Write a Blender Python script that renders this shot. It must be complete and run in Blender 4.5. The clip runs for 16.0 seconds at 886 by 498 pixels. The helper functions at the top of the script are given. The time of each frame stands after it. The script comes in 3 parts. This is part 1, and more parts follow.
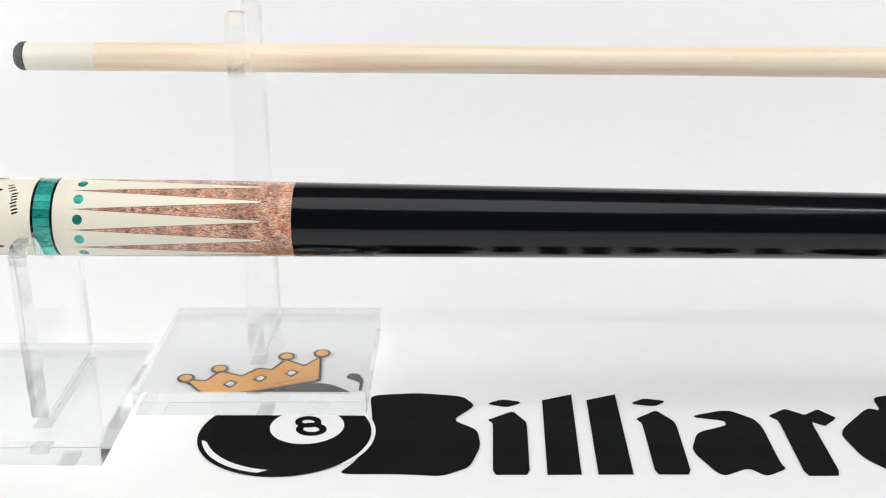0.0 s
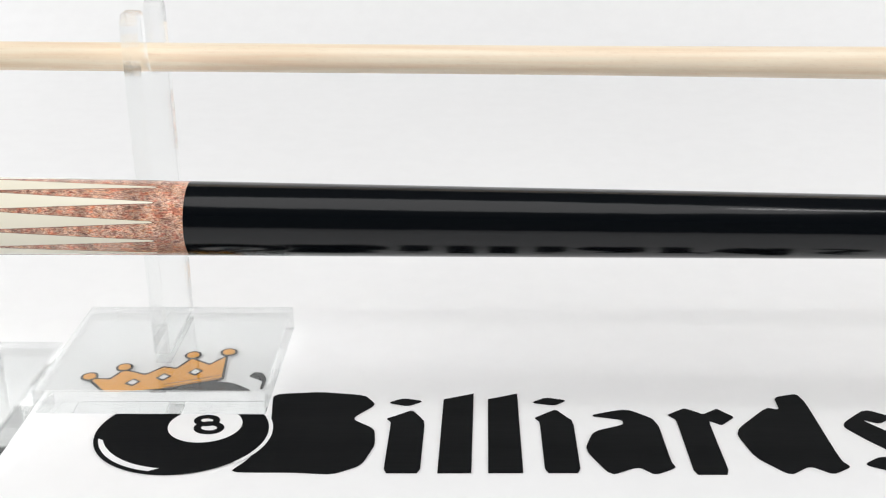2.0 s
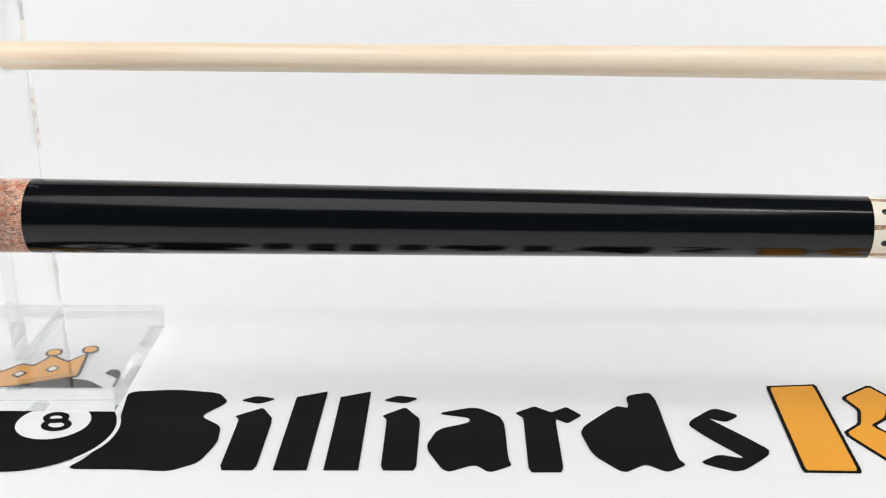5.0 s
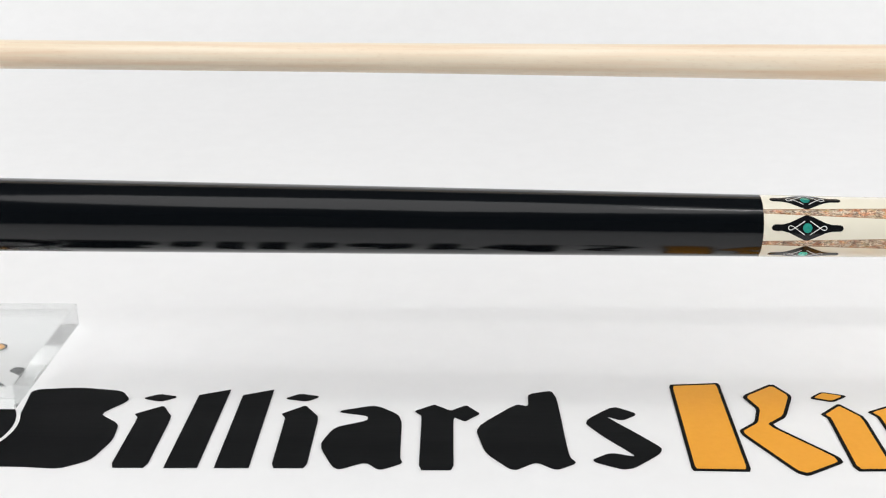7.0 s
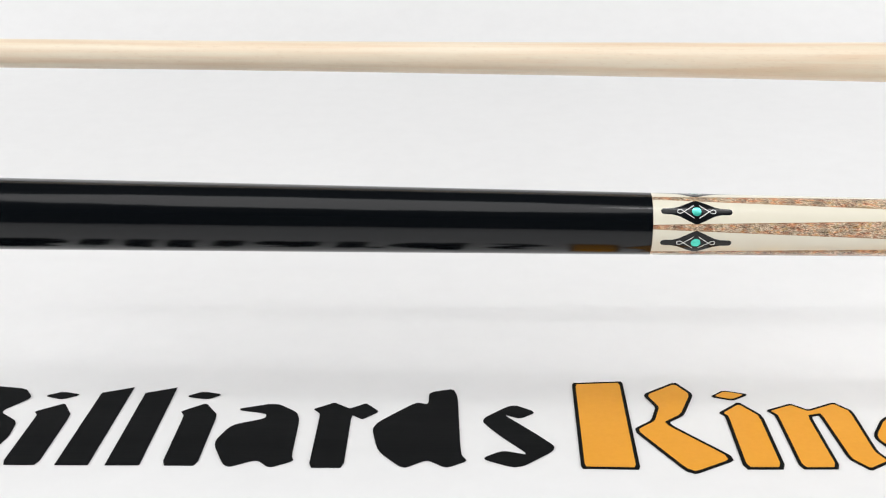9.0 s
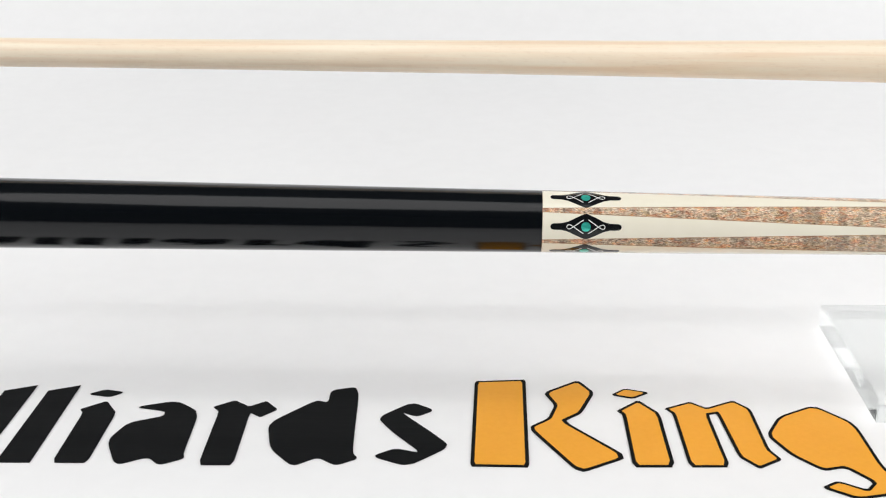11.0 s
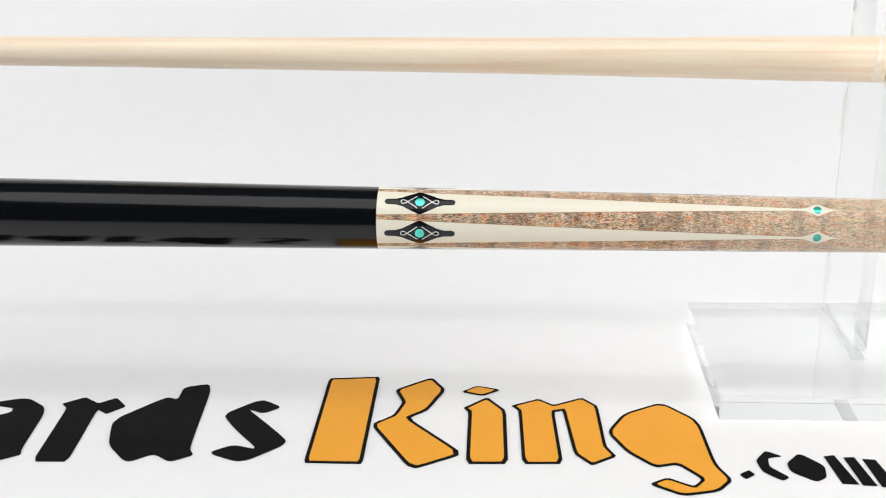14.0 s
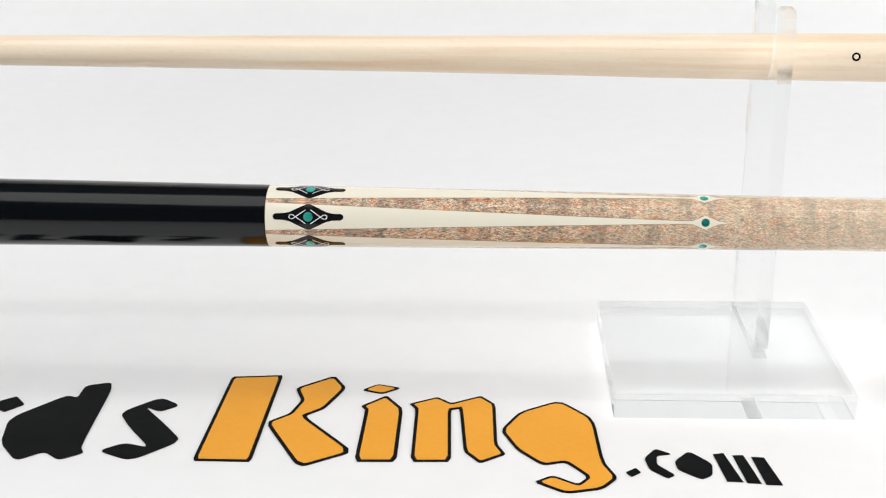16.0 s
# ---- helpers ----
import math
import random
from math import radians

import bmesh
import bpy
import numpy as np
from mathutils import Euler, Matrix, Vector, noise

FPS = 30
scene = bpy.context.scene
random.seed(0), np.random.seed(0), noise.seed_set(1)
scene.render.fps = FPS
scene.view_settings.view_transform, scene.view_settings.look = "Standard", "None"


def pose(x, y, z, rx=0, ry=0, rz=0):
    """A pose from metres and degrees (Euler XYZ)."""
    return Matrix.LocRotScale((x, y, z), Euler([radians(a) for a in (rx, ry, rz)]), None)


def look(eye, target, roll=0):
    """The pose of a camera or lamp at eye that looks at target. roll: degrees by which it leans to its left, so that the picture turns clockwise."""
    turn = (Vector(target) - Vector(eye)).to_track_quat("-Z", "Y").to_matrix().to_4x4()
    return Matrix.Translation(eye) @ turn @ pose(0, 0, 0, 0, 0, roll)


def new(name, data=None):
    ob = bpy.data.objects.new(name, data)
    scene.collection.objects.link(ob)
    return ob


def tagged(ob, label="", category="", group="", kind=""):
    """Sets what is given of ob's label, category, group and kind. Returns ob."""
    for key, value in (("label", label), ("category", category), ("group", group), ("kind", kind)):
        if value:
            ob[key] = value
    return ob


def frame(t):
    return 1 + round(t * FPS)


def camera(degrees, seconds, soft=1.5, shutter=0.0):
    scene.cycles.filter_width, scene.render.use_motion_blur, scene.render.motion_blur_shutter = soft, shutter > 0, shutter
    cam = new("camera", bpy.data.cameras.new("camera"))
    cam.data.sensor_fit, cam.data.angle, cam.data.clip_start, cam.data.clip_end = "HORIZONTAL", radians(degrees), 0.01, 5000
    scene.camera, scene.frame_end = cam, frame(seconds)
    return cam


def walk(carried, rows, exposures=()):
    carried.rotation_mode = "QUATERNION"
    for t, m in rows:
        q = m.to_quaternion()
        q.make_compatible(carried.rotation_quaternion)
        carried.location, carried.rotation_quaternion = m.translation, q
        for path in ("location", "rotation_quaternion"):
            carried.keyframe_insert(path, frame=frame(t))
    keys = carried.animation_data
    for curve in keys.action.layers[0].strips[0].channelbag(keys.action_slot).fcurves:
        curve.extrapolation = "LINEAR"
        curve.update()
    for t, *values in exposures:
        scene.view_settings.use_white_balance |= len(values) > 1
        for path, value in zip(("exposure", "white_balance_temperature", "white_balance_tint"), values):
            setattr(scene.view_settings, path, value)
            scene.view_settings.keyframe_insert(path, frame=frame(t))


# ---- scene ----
cam = camera(40.0, 16.0, soft=1.15)
# seconds, x, y, z, tilt from straight down, heading, lean
PATH = [
    (0.0, 0.00000, 0.00000, 0.26116, 68.432, 1.729, -0.698),
    (1.0, 0.02231, -0.00008, 0.26052, 68.481, 1.791, -0.692),
    (2.0, 0.04463, -0.00009, 0.25985, 68.527, 1.855, -0.685),
    (3.0, 0.06696, -0.00004, 0.25914, 68.571, 1.924, -0.679),
    (4.0, 0.08931, 0.00009, 0.25839, 68.612, 1.995, -0.674),
    (5.0, 0.11167, 0.00029, 0.25761, 68.652, 2.069, -0.670),
    (6.0, 0.13404, 0.00055, 0.25680, 68.690, 2.145, -0.668),
    (7.0, 0.15642, 0.00089, 0.25594, 68.727, 2.224, -0.669),
    (8.0, 0.17881, 0.00129, 0.25506, 68.763, 2.305, -0.672),
    (9.0, 0.20122, 0.00177, 0.25413, 68.799, 2.387, -0.680),
    (10.0, 0.22364, 0.00231, 0.25317, 68.836, 2.471, -0.692),
    (11.0, 0.24607, 0.00293, 0.25218, 68.873, 2.555, -0.709),
    (12.0, 0.26851, 0.00361, 0.25115, 68.911, 2.641, -0.731),
    (13.0, 0.29096, 0.00437, 0.25008, 68.951, 2.727, -0.759),
    (14.0, 0.31343, 0.00519, 0.24898, 68.992, 2.813, -0.794),
    (15.0, 0.33591, 0.00608, 0.24784, 69.036, 2.900, -0.836),
    (16.0, 0.35840, 0.00704, 0.24667, 69.083, 2.986, -0.886),
]
walk(cam, [(t, pose(x, y, z, tilt, 0, heading) @ pose(0, 0, 0, 0, 0, lean)) for t, x, y, z, tilt, heading, lean in PATH])

# ---- light ----
world = bpy.data.worlds.new("studio_air")
scene.world = world
world.use_nodes = True
world.node_tree.nodes["Background"].inputs["Color"].default_value = (0.9, 0.95, 1.0, 1)
world.node_tree.nodes["Background"].inputs["Strength"].default_value = 0.05


def softbox(name, eye, target, sx, sy, watts, colour):
    data = bpy.data.lights.new(name, "AREA")
    data.shape, data.size, data.size_y, data.energy, data.color = "RECTANGLE", sx, sy, watts, colour
    ob = new(name, data)
    ob.matrix_world = look(eye, target)
    return ob


COOL = (1.0, 0.995, 0.996)
softbox("softbox_west", (-1.50, 0.17, 0.88), (0.15, 0.40, 0.05), 2.2, 1.1, 36.5, COOL)
softbox("softbox_east", (1.85, 0.17, 0.88), (0.15, 0.40, 0.05), 2.2, 1.1, 36.5, COOL)
round_lamp = softbox("round_ceiling_lamp", (0.02, 0.13, 1.05), (0.02, 0.13, 0.0), 1.00, 0.78, 3.1, COOL)
round_lamp.data.shape = "ELLIPSE"
softbox("light_strip", (0.98, 0.25, 1.00), (0.98, 0.47, 0.09), 1.24, 0.035, 1.8, COOL)


# ---- materials ----
def material(name):
    m = bpy.data.materials.new(name)
    m.use_nodes = True
    t = m.node_tree
    return m, t, t.nodes["Principled BSDF"]


def node(t, kind, **inputs):
    n = t.nodes.new(kind)
    for key, value in inputs.items():
        n.inputs[key.replace("_", " ")].default_value = value
    return n


def coords(t, sx=1.0, sy=1.0, sz=1.0):
    tc = t.nodes.new("ShaderNodeTexCoord")
    mp = t.nodes.new("ShaderNodeMapping")
    mp.inputs["Scale"].default_value = (sx, sy, sz)
    t.links.new(tc.outputs["Object"], mp.inputs["Vector"])
    return mp.outputs["Vector"]


def ramp(t, source, stops):
    r = t.nodes.new("ShaderNodeValToRGB")
    e = r.color_ramp.elements
    while len(e) < len(stops):
        e.new(0.5)
    for k, (at, colour) in zip(e, stops):
        k.position, k.color = at, (*colour, 1)
    t.links.new(source, r.inputs["Fac"])
    return r.outputs["Color"]


def mixed(t, kind, fac, a, b):
    n = t.nodes.new("ShaderNodeMix")
    n.data_type, n.blend_type = "RGBA", kind
    for value, key in ((fac, 0), (a, 6), (b, 7)):
        if isinstance(value, (float, int)):
            n.inputs[key].default_value = value
        elif isinstance(value, tuple):
            n.inputs[key].default_value = (*value, 1)
        else:
            t.links.new(value, n.inputs[key])
    return n.outputs[2]


def bumped(t, shader, source, strength, distance):
    b = node(t, "ShaderNodeBump", Strength=strength, Distance=distance)
    t.links.new(source, b.inputs["Height"])
    t.links.new(b.outputs["Normal"], shader.inputs["Normal"])


def speckled(name, a, b, scale, rough, coat=0.0, stretch=(1, 1, 1), bump=0.0, detail=4.0, spec=0.5):
    """Two close colours in a fine grain over a soft wide variation."""
    m, t, s = material(name)
    v = coords(t, *stretch)
    fine = node(t, "ShaderNodeTexNoise", Scale=scale, Detail=detail, Roughness=0.6)
    wide = node(t, "ShaderNodeTexNoise", Scale=scale * 0.06, Detail=2.0)
    t.links.new(v, fine.inputs["Vector"])
    t.links.new(v, wide.inputs["Vector"])
    c1 = ramp(t, fine.outputs["Fac"], [(0.35, a), (0.65, b)])
    c2 = ramp(t, wide.outputs["Fac"], [(0.35, a), (0.65, b)])
    t.links.new(mixed(t, "MIX", 0.5, c1, c2), s.inputs["Base Color"])
    s.inputs["Roughness"].default_value = rough
    s.inputs["Coat Weight"].default_value = coat
    s.inputs["Coat Roughness"].default_value = 0.04
    s.inputs["Coat IOR"].default_value = 1.36
    s.inputs["Specular IOR Level"].default_value = spec
    if bump:
        bumped(t, s, fine.outputs["Fac"], 0.4, bump)
    return m


def burl(name, dark, mid, light, red, grey, ochre, fade):
    """Stained burl: short fibres along the cue over coloured clouds and cross bands, paler past fade."""
    m, t, s = material(name)
    fib = node(t, "ShaderNodeTexNoise", Scale=1.0, Detail=4.0, Roughness=0.65, Distortion=0.6)
    t.links.new(coords(t, 850, 6000, 6000), fib.inputs["Vector"])
    clouds = node(t, "ShaderNodeTexNoise", Scale=1.0, Detail=5.0, Roughness=0.65)
    t.links.new(coords(t, 260, 620, 620), clouds.inputs["Vector"])
    stain = node(t, "ShaderNodeTexNoise", Scale=1.0, Detail=5.0, Roughness=0.7)
    t.links.new(coords(t, 330, 760, 760), stain.inputs["Vector"])
    bands = node(t, "ShaderNodeTexNoise", Scale=1.0, Detail=3.0, Roughness=0.6)
    t.links.new(coords(t, 170, 45, 45), bands.inputs["Vector"])
    c = ramp(t, fib.outputs["Fac"], [(0.37, dark), (0.47, mid), (0.55, light)])
    tint = ramp(t, clouds.outputs["Fac"], [(0.36, grey), (0.46, (1, 1, 1)), (0.50, (1, 1, 1)), (0.60, red)])
    c = mixed(t, "MULTIPLY", 1.0, c, tint)
    c = mixed(t, "MULTIPLY", 0.9, c, ramp(t, stain.outputs["Fac"], [(0.37, (0.40, 0.33, 0.30)), (0.48, (1, 1, 1)), (0.53, (1, 1, 1)), (0.63, ochre)]))
    shade = ramp(t, bands.outputs["Fac"], [(0.38, (0.44, 0.43, 0.44)), (0.54, (1, 1, 1))])
    c = mixed(t, "MULTIPLY", 0.7, c, shade)
    # the figure pales along the stick
    part_x = t.nodes.new("ShaderNodeSeparateXYZ")
    t.links.new(coords(t), part_x.inputs[0])
    along = t.nodes.new("ShaderNodeMapRange")
    for key, value in ((1, fade), (2, fade + 0.15), (3, 0.0), (4, 0.45)):
        along.inputs[key].default_value = value
    t.links.new(part_x.outputs["X"], along.inputs[0])
    c = mixed(t, "MIX", along.outputs[0], c, light)
    t.links.new(c, s.inputs["Base Color"])
    s.inputs["Roughness"].default_value = 0.35
    s.inputs["Specular IOR Level"].default_value = 0.2
    s.inputs["Coat Weight"].default_value = 1.0
    s.inputs["Coat Roughness"].default_value = 0.04
    s.inputs["Coat IOR"].default_value = 1.36
    return m


def pearl(name, dark, light):
    """Dyed shell: colour that shifts from piece to piece and along fine streaks."""
    m, t, s = material(name)
    info = t.nodes.new("ShaderNodeObjectInfo")
    streak = node(t, "ShaderNodeTexNoise", Scale=1.0, Detail=3.0, Distortion=1.0)
    t.links.new(coords(t, 500, 900, 900), streak.inputs["Vector"])
    a = ramp(t, info.outputs["Random"], [(0.0, dark), (1.0, light)])
    b = ramp(t, streak.outputs["Fac"], [(0.35, dark), (0.65, light)])
    t.links.new(mixed(t, "MIX", 0.35, a, b), s.inputs["Base Color"])
    s.inputs["Roughness"].default_value = 0.2
    s.inputs["Metallic"].default_value = 0.6
    s.inputs["Coat Weight"].default_value = 1.0
    s.inputs["Coat Roughness"].default_value = 0.03
    return m


def plain(name, colour, rough, coat=0.0, metal=0.0, spec=0.5):
    m, t, s = material(name)
    s.inputs["Base Color"].default_value = (*colour, 1)
    s.inputs["Roughness"].default_value = rough
    s.inputs["Coat Weight"].default_value = coat
    s.inputs["Coat Roughness"].default_value = 0.04
    s.inputs["Coat IOR"].default_value = 1.36
    s.inputs["Metallic"].default_value = metal
    s.inputs["Specular IOR Level"].default_value = spec
    return m


def lacquer(name, colour):
    """Deep polished lacquer with a faint waviness along the turned surface."""
    m, t, s = material(name)
    wave = node(t, "ShaderNodeTexNoise", Scale=1.0, Detail=2.0, Roughness=0.5)
    t.links.new(coords(t, 22, 90, 90), wave.inputs["Vector"])
    s.inputs["Base Color"].default_value = (*colour, 1)
    s.inputs["Roughness"].default_value = 0.13
    s.inputs["Specular IOR Level"].default_value = 0.42
    bumped(t, s, wave.outputs["Fac"], 0.25, 0.0006)
    return m


def acrylic(name, rough=0.0, tint=(0.992, 0.996, 0.994), ripple=0.0, clear=0.0):
    """Solid clear acrylic; saw-cut edges are a little rough and wavy, and let some light straight through."""
    m, t, s = material(name)
    t.nodes.remove(s)
    inside = node(t, "ShaderNodeBsdfRefraction", Color=(*tint, 1), Roughness=rough, IOR=1.49)
    gloss = node(t, "ShaderNodeBsdfGlossy", Color=(0.99, 0.995, 0.993, 1), Roughness=rough)
    fresnel = node(t, "ShaderNodeFresnel", IOR=1.49)
    last = t.nodes.new("ShaderNodeMixShader")
    t.links.new(fresnel.outputs[0], last.inputs[0])
    t.links.new(inside.outputs[0], last.inputs[1])
    t.links.new(gloss.outputs[0], last.inputs[2])
    if ripple:
        wave = node(t, "ShaderNodeTexNoise", Scale=1.0, Detail=3.0, Roughness=0.55)
        t.links.new(coords(t, 120, 60, 220), wave.inputs["Vector"])
        for shader in (inside, gloss, fresnel):
            bumped(t, shader, wave.outputs["Fac"], ripple, 0.001)
    if clear:
        thin = t.nodes.new("ShaderNodeBsdfTransparent")
        solid, last = last, node(t, "ShaderNodeMixShader", Fac=clear)
        t.links.new(solid.outputs[0], last.inputs[1])
        t.links.new(thin.outputs[0], last.inputs[2])
    t.links.new(last.outputs[0], t.nodes["Material Output"].inputs["Surface"])
    return m


def maple(name):
    """Pale shaft wood with long straight grain and faint flecks."""
    m, t, s = material(name)
    grain = node(t, "ShaderNodeTexNoise", Scale=1.0, Detail=5.0, Roughness=0.6, Distortion=0.3)
    t.links.new(coords(t, 9, 330, 330), grain.inputs["Vector"])
    broad = node(t, "ShaderNodeTexNoise", Scale=1.0, Detail=2.0)
    t.links.new(coords(t, 5, 90, 90), broad.inputs["Vector"])
    fleck = node(t, "ShaderNodeTexNoise", Scale=1.0, Detail=2.0)
    t.links.new(coords(t, 260, 1500, 1500), fleck.inputs["Vector"])
    c = ramp(t, grain.outputs["Fac"], [(0.33, (0.88, 0.69, 0.50)), (0.5, (0.92, 0.78, 0.60)), (0.68, (0.94, 0.84, 0.67))])
    c = mixed(t, "MULTIPLY", 0.8, c, ramp(t, broad.outputs["Fac"], [(0.36, (0.92, 0.87, 0.80)), (0.56, (1, 1, 1))]))
    c = mixed(t, "MULTIPLY", 0.16, c, ramp(t, fleck.outputs["Fac"], [(0.30, (0.7, 0.6, 0.5)), (0.42, (1, 1, 1))]))
    t.links.new(c, s.inputs["Base Color"])
    s.inputs["Roughness"].default_value = 0.32
    s.inputs["Coat Weight"].default_value = 0.25
    s.inputs["Coat Roughness"].default_value = 0.2
    return m


WHITE_VINYL = speckled("white_vinyl", (0.80, 0.802, 0.802), (0.83, 0.832, 0.832), 60, 0.45)
BLACK_INK = speckled("black_ink", (0.0040, 0.0045, 0.0050), (0.0075, 0.0080, 0.0085), 900, 0.6, stretch=(0.05, 1, 1), bump=0.00002, spec=0.04)
ORANGE_INK = speckled("orange_ink", (0.77, 0.335, 0.020), (0.81, 0.36, 0.027), 400, 0.5, spec=0.25)
DARK_WALL = speckled("dark_wall", (0.035, 0.035, 0.037), (0.05, 0.05, 0.052), 8, 0.9)
WHITE_WALL = speckled("white_wall", (0.74, 0.74, 0.74), (0.79, 0.79, 0.785), 8, 0.85)
TABLE_WOOD = speckled("table_wood", (0.10, 0.07, 0.05), (0.16, 0.11, 0.08), 30, 0.5, stretch=(1, 8, 1))
CREAM = speckled("cream_resin", (0.83, 0.785, 0.645), (0.86, 0.815, 0.68), 120, 0.35, coat=1.0, spec=0.3)
PALE_CREAM = speckled("pale_cream_resin", (0.80, 0.755, 0.63), (0.83, 0.785, 0.67), 120, 0.35, coat=1.0)
BLACK_GLOSS = lacquer("black_lacquer", (0.0030, 0.0040, 0.0052))
BLACK_TRIM = plain("black_trim", (0.006, 0.007, 0.008), 0.25, 1.0, spec=0.15)
WINE_BURL = burl("red_brown_burl", (0.15, 0.045, 0.04), (0.62, 0.32, 0.22), (0.94, 0.70, 0.53), (1.0, 0.62, 0.57), (0.62, 0.50, 0.56), (1.0, 0.82, 0.58), 9.0)
ASH_BURL = burl("grey_brown_burl", (0.055, 0.035, 0.028), (0.48, 0.31, 0.19), (0.93, 0.79, 0.60), (1.0, 0.64, 0.52), (0.58, 0.58, 0.50), (1.0, 0.76, 0.42), 0.36)
VENEER = plain("amber_veneer", (0.36, 0.17, 0.045), 0.4, 1.0)
DARK_VENEER = plain("dark_veneer", (0.16, 0.07, 0.035), 0.4, 1.0)
TEAL = pearl("teal_shell", (0.0, 0.13, 0.115), (0.10, 0.95, 0.76))
WHITE_LINE = plain("silver_white_line", (0.80, 0.80, 0.78), 0.3, 1.0)
CLEAR = acrylic("clear_acrylic")
# slab and edge tints are darkened to offset doubled light through the shadowless base
SLAB_DIMMED = acrylic("dimmed_acrylic_slab", tint=(0.877, 0.883, 0.881))
EDGE = acrylic("acrylic_edge", 0.12, tint=(0.86, 0.87, 0.868), ripple=0.2, clear=0.6)
EDGE_RIM = acrylic("polished_acrylic_edge", 0.03, ripple=0.06, clear=0.5)
JOINT = acrylic("bonded_joint", 0.30, ripple=0.5, clear=0.8)
MAPLE = maple("pale_maple")
FERRULE = speckled("ivory_ferrule", (0.83, 0.80, 0.68), (0.85, 0.82, 0.71), 200, 0.3)
LEATHER = speckled("grey_leather_tip", (0.035, 0.037, 0.04), (0.15, 0.155, 0.16), 900, 0.8, bump=0.0001)


# ---- mesh helpers ----
def part(name, bm, mat, parent=None, label=""):
    """Links a bmesh as one mesh object under its thing."""
    me = bpy.data.meshes.new(name)
    bm.to_mesh(me)
    bm.free()
    me.materials.append(mat)
    ob = new(name, me)
    if parent is not None:
        ob.parent = parent
    return tagged(ob, label)


def smooth(bm, angle=35):
    for f in bm.faces:
        f.smooth = True
    for e in bm.edges:
        if len(e.link_faces) == 2 and e.calc_face_angle(0) > radians(angle):
            e.smooth = False
    return bm


def box(x0, x1, y0, y1, z0, z1, bevel=0.0, segments=2):
    bm = bmesh.new()
    bmesh.ops.create_cube(bm, size=1.0)
    for v in bm.verts:
        v.co = Vector((x0 + (v.co.x + 0.5) * (x1 - x0), y0 + (v.co.y + 0.5) * (y1 - y0), z0 + (v.co.z + 0.5) * (z1 - z0)))
    if bevel:
        bmesh.ops.bevel(bm, geom=bm.edges[:], offset=bevel, segments=segments, affect="EDGES")
    return bm


def prism(points, to_world, depth, bevel=0.0):
    """A flat outline given depth; to_world maps (u, v, w) to a place."""
    bm = bmesh.new()
    low = [bm.verts.new(to_world(u, v, 0.0)) for u, v in points]
    high = [bm.verts.new(to_world(u, v, depth)) for u, v in points]
    bm.faces.new(high)
    bm.faces.new(low[::-1])
    n = len(points)
    for i in range(n):
        bm.faces.new((low[i], low[(i + 1) % n], high[(i + 1) % n], high[i]))
    bmesh.ops.recalc_face_normals(bm, faces=bm.faces[:])
    if bevel:
        edges = [e for e in bm.edges if e.calc_face_angle(0) > 0.6]
        bmesh.ops.bevel(bm, geom=edges, offset=bevel, segments=2, affect="EDGES")
    return bm


def rounded(points, passes=2, cut=0.14):
    """Cuts the corners of an outline, so that it reads as a drawn curve."""
    for _ in range(passes):
        out = []
        for (ax, ay), (bx, by) in zip(points, points[1:] + points[:1]):
            out += [(ax + (bx - ax) * cut, ay + (by - ay) * cut), (bx + (ax - bx) * cut, by + (ay - by) * cut)]
        points = out
    return points


def inset(points, d):
    """The outline moved inwards by d."""
    n = len(points)
    area = sum(points[i][0] * points[(i + 1) % n][1] - points[(i + 1) % n][0] * points[i][1] for i in range(n))
    side = 1 if area > 0 else -1
    out = []
    for i in range(n):
        p, a, b = Vector(points[i]), Vector(points[i - 1]), Vector(points[(i + 1) % n])
        e1, e2 = (p - a).normalized(), (b - p).normalized()
        n1, n2 = Vector((-e1.y, e1.x)) * side, Vector((-e2.y, e2.x)) * side
        m = n1 + n2
        m = m.normalized() if m.length > 1e-6 else n1
        k = d / max(0.45, m.dot(n1))
        out.append((p.x + m.x * k, p.y + m.y * k))
    return out


def lathe(profile, turns=96, caps=True):
    """A body of revolution about x from (x, radius) pairs."""
    bm = bmesh.new()
    rings = []
    for x, r in profile:
        rings.append([bm.verts.new((x, -r * math.cos(math.tau * k / turns), r * math.sin(math.tau * k / turns))) for k in range(turns)])
    for a, b in zip(rings, rings[1:]):
        for k in range(turns):
            bm.faces.new((a[k], a[(k + 1) % turns], b[(k + 1) % turns], b[k]))
    if caps:
        bm.faces.new(rings[0][::-1])
        bm.faces.new(rings[-1])
    bmesh.ops.recalc_face_normals(bm, faces=bm.faces[:])
    return smooth(bm)


def table_of(pairs):
    xs, ys = [p[0] for p in pairs], [p[1] for p in pairs]
    return lambda x: float(np.interp(x, xs, ys))


# ---- setting ----
def sweep_profile():
    pts = [(-0.17, 0.0), (0.20, 0.0), (0.60, 0.0), (1.10, 0.0)]
    for k in range(1, 17):
        a = math.pi / 2 * k / 16
        pts.append((1.10 + 0.30 * math.sin(a), 0.30 - 0.30 * math.cos(a)))
    return pts + [(1.40, 0.45), (1.40, 0.60)]


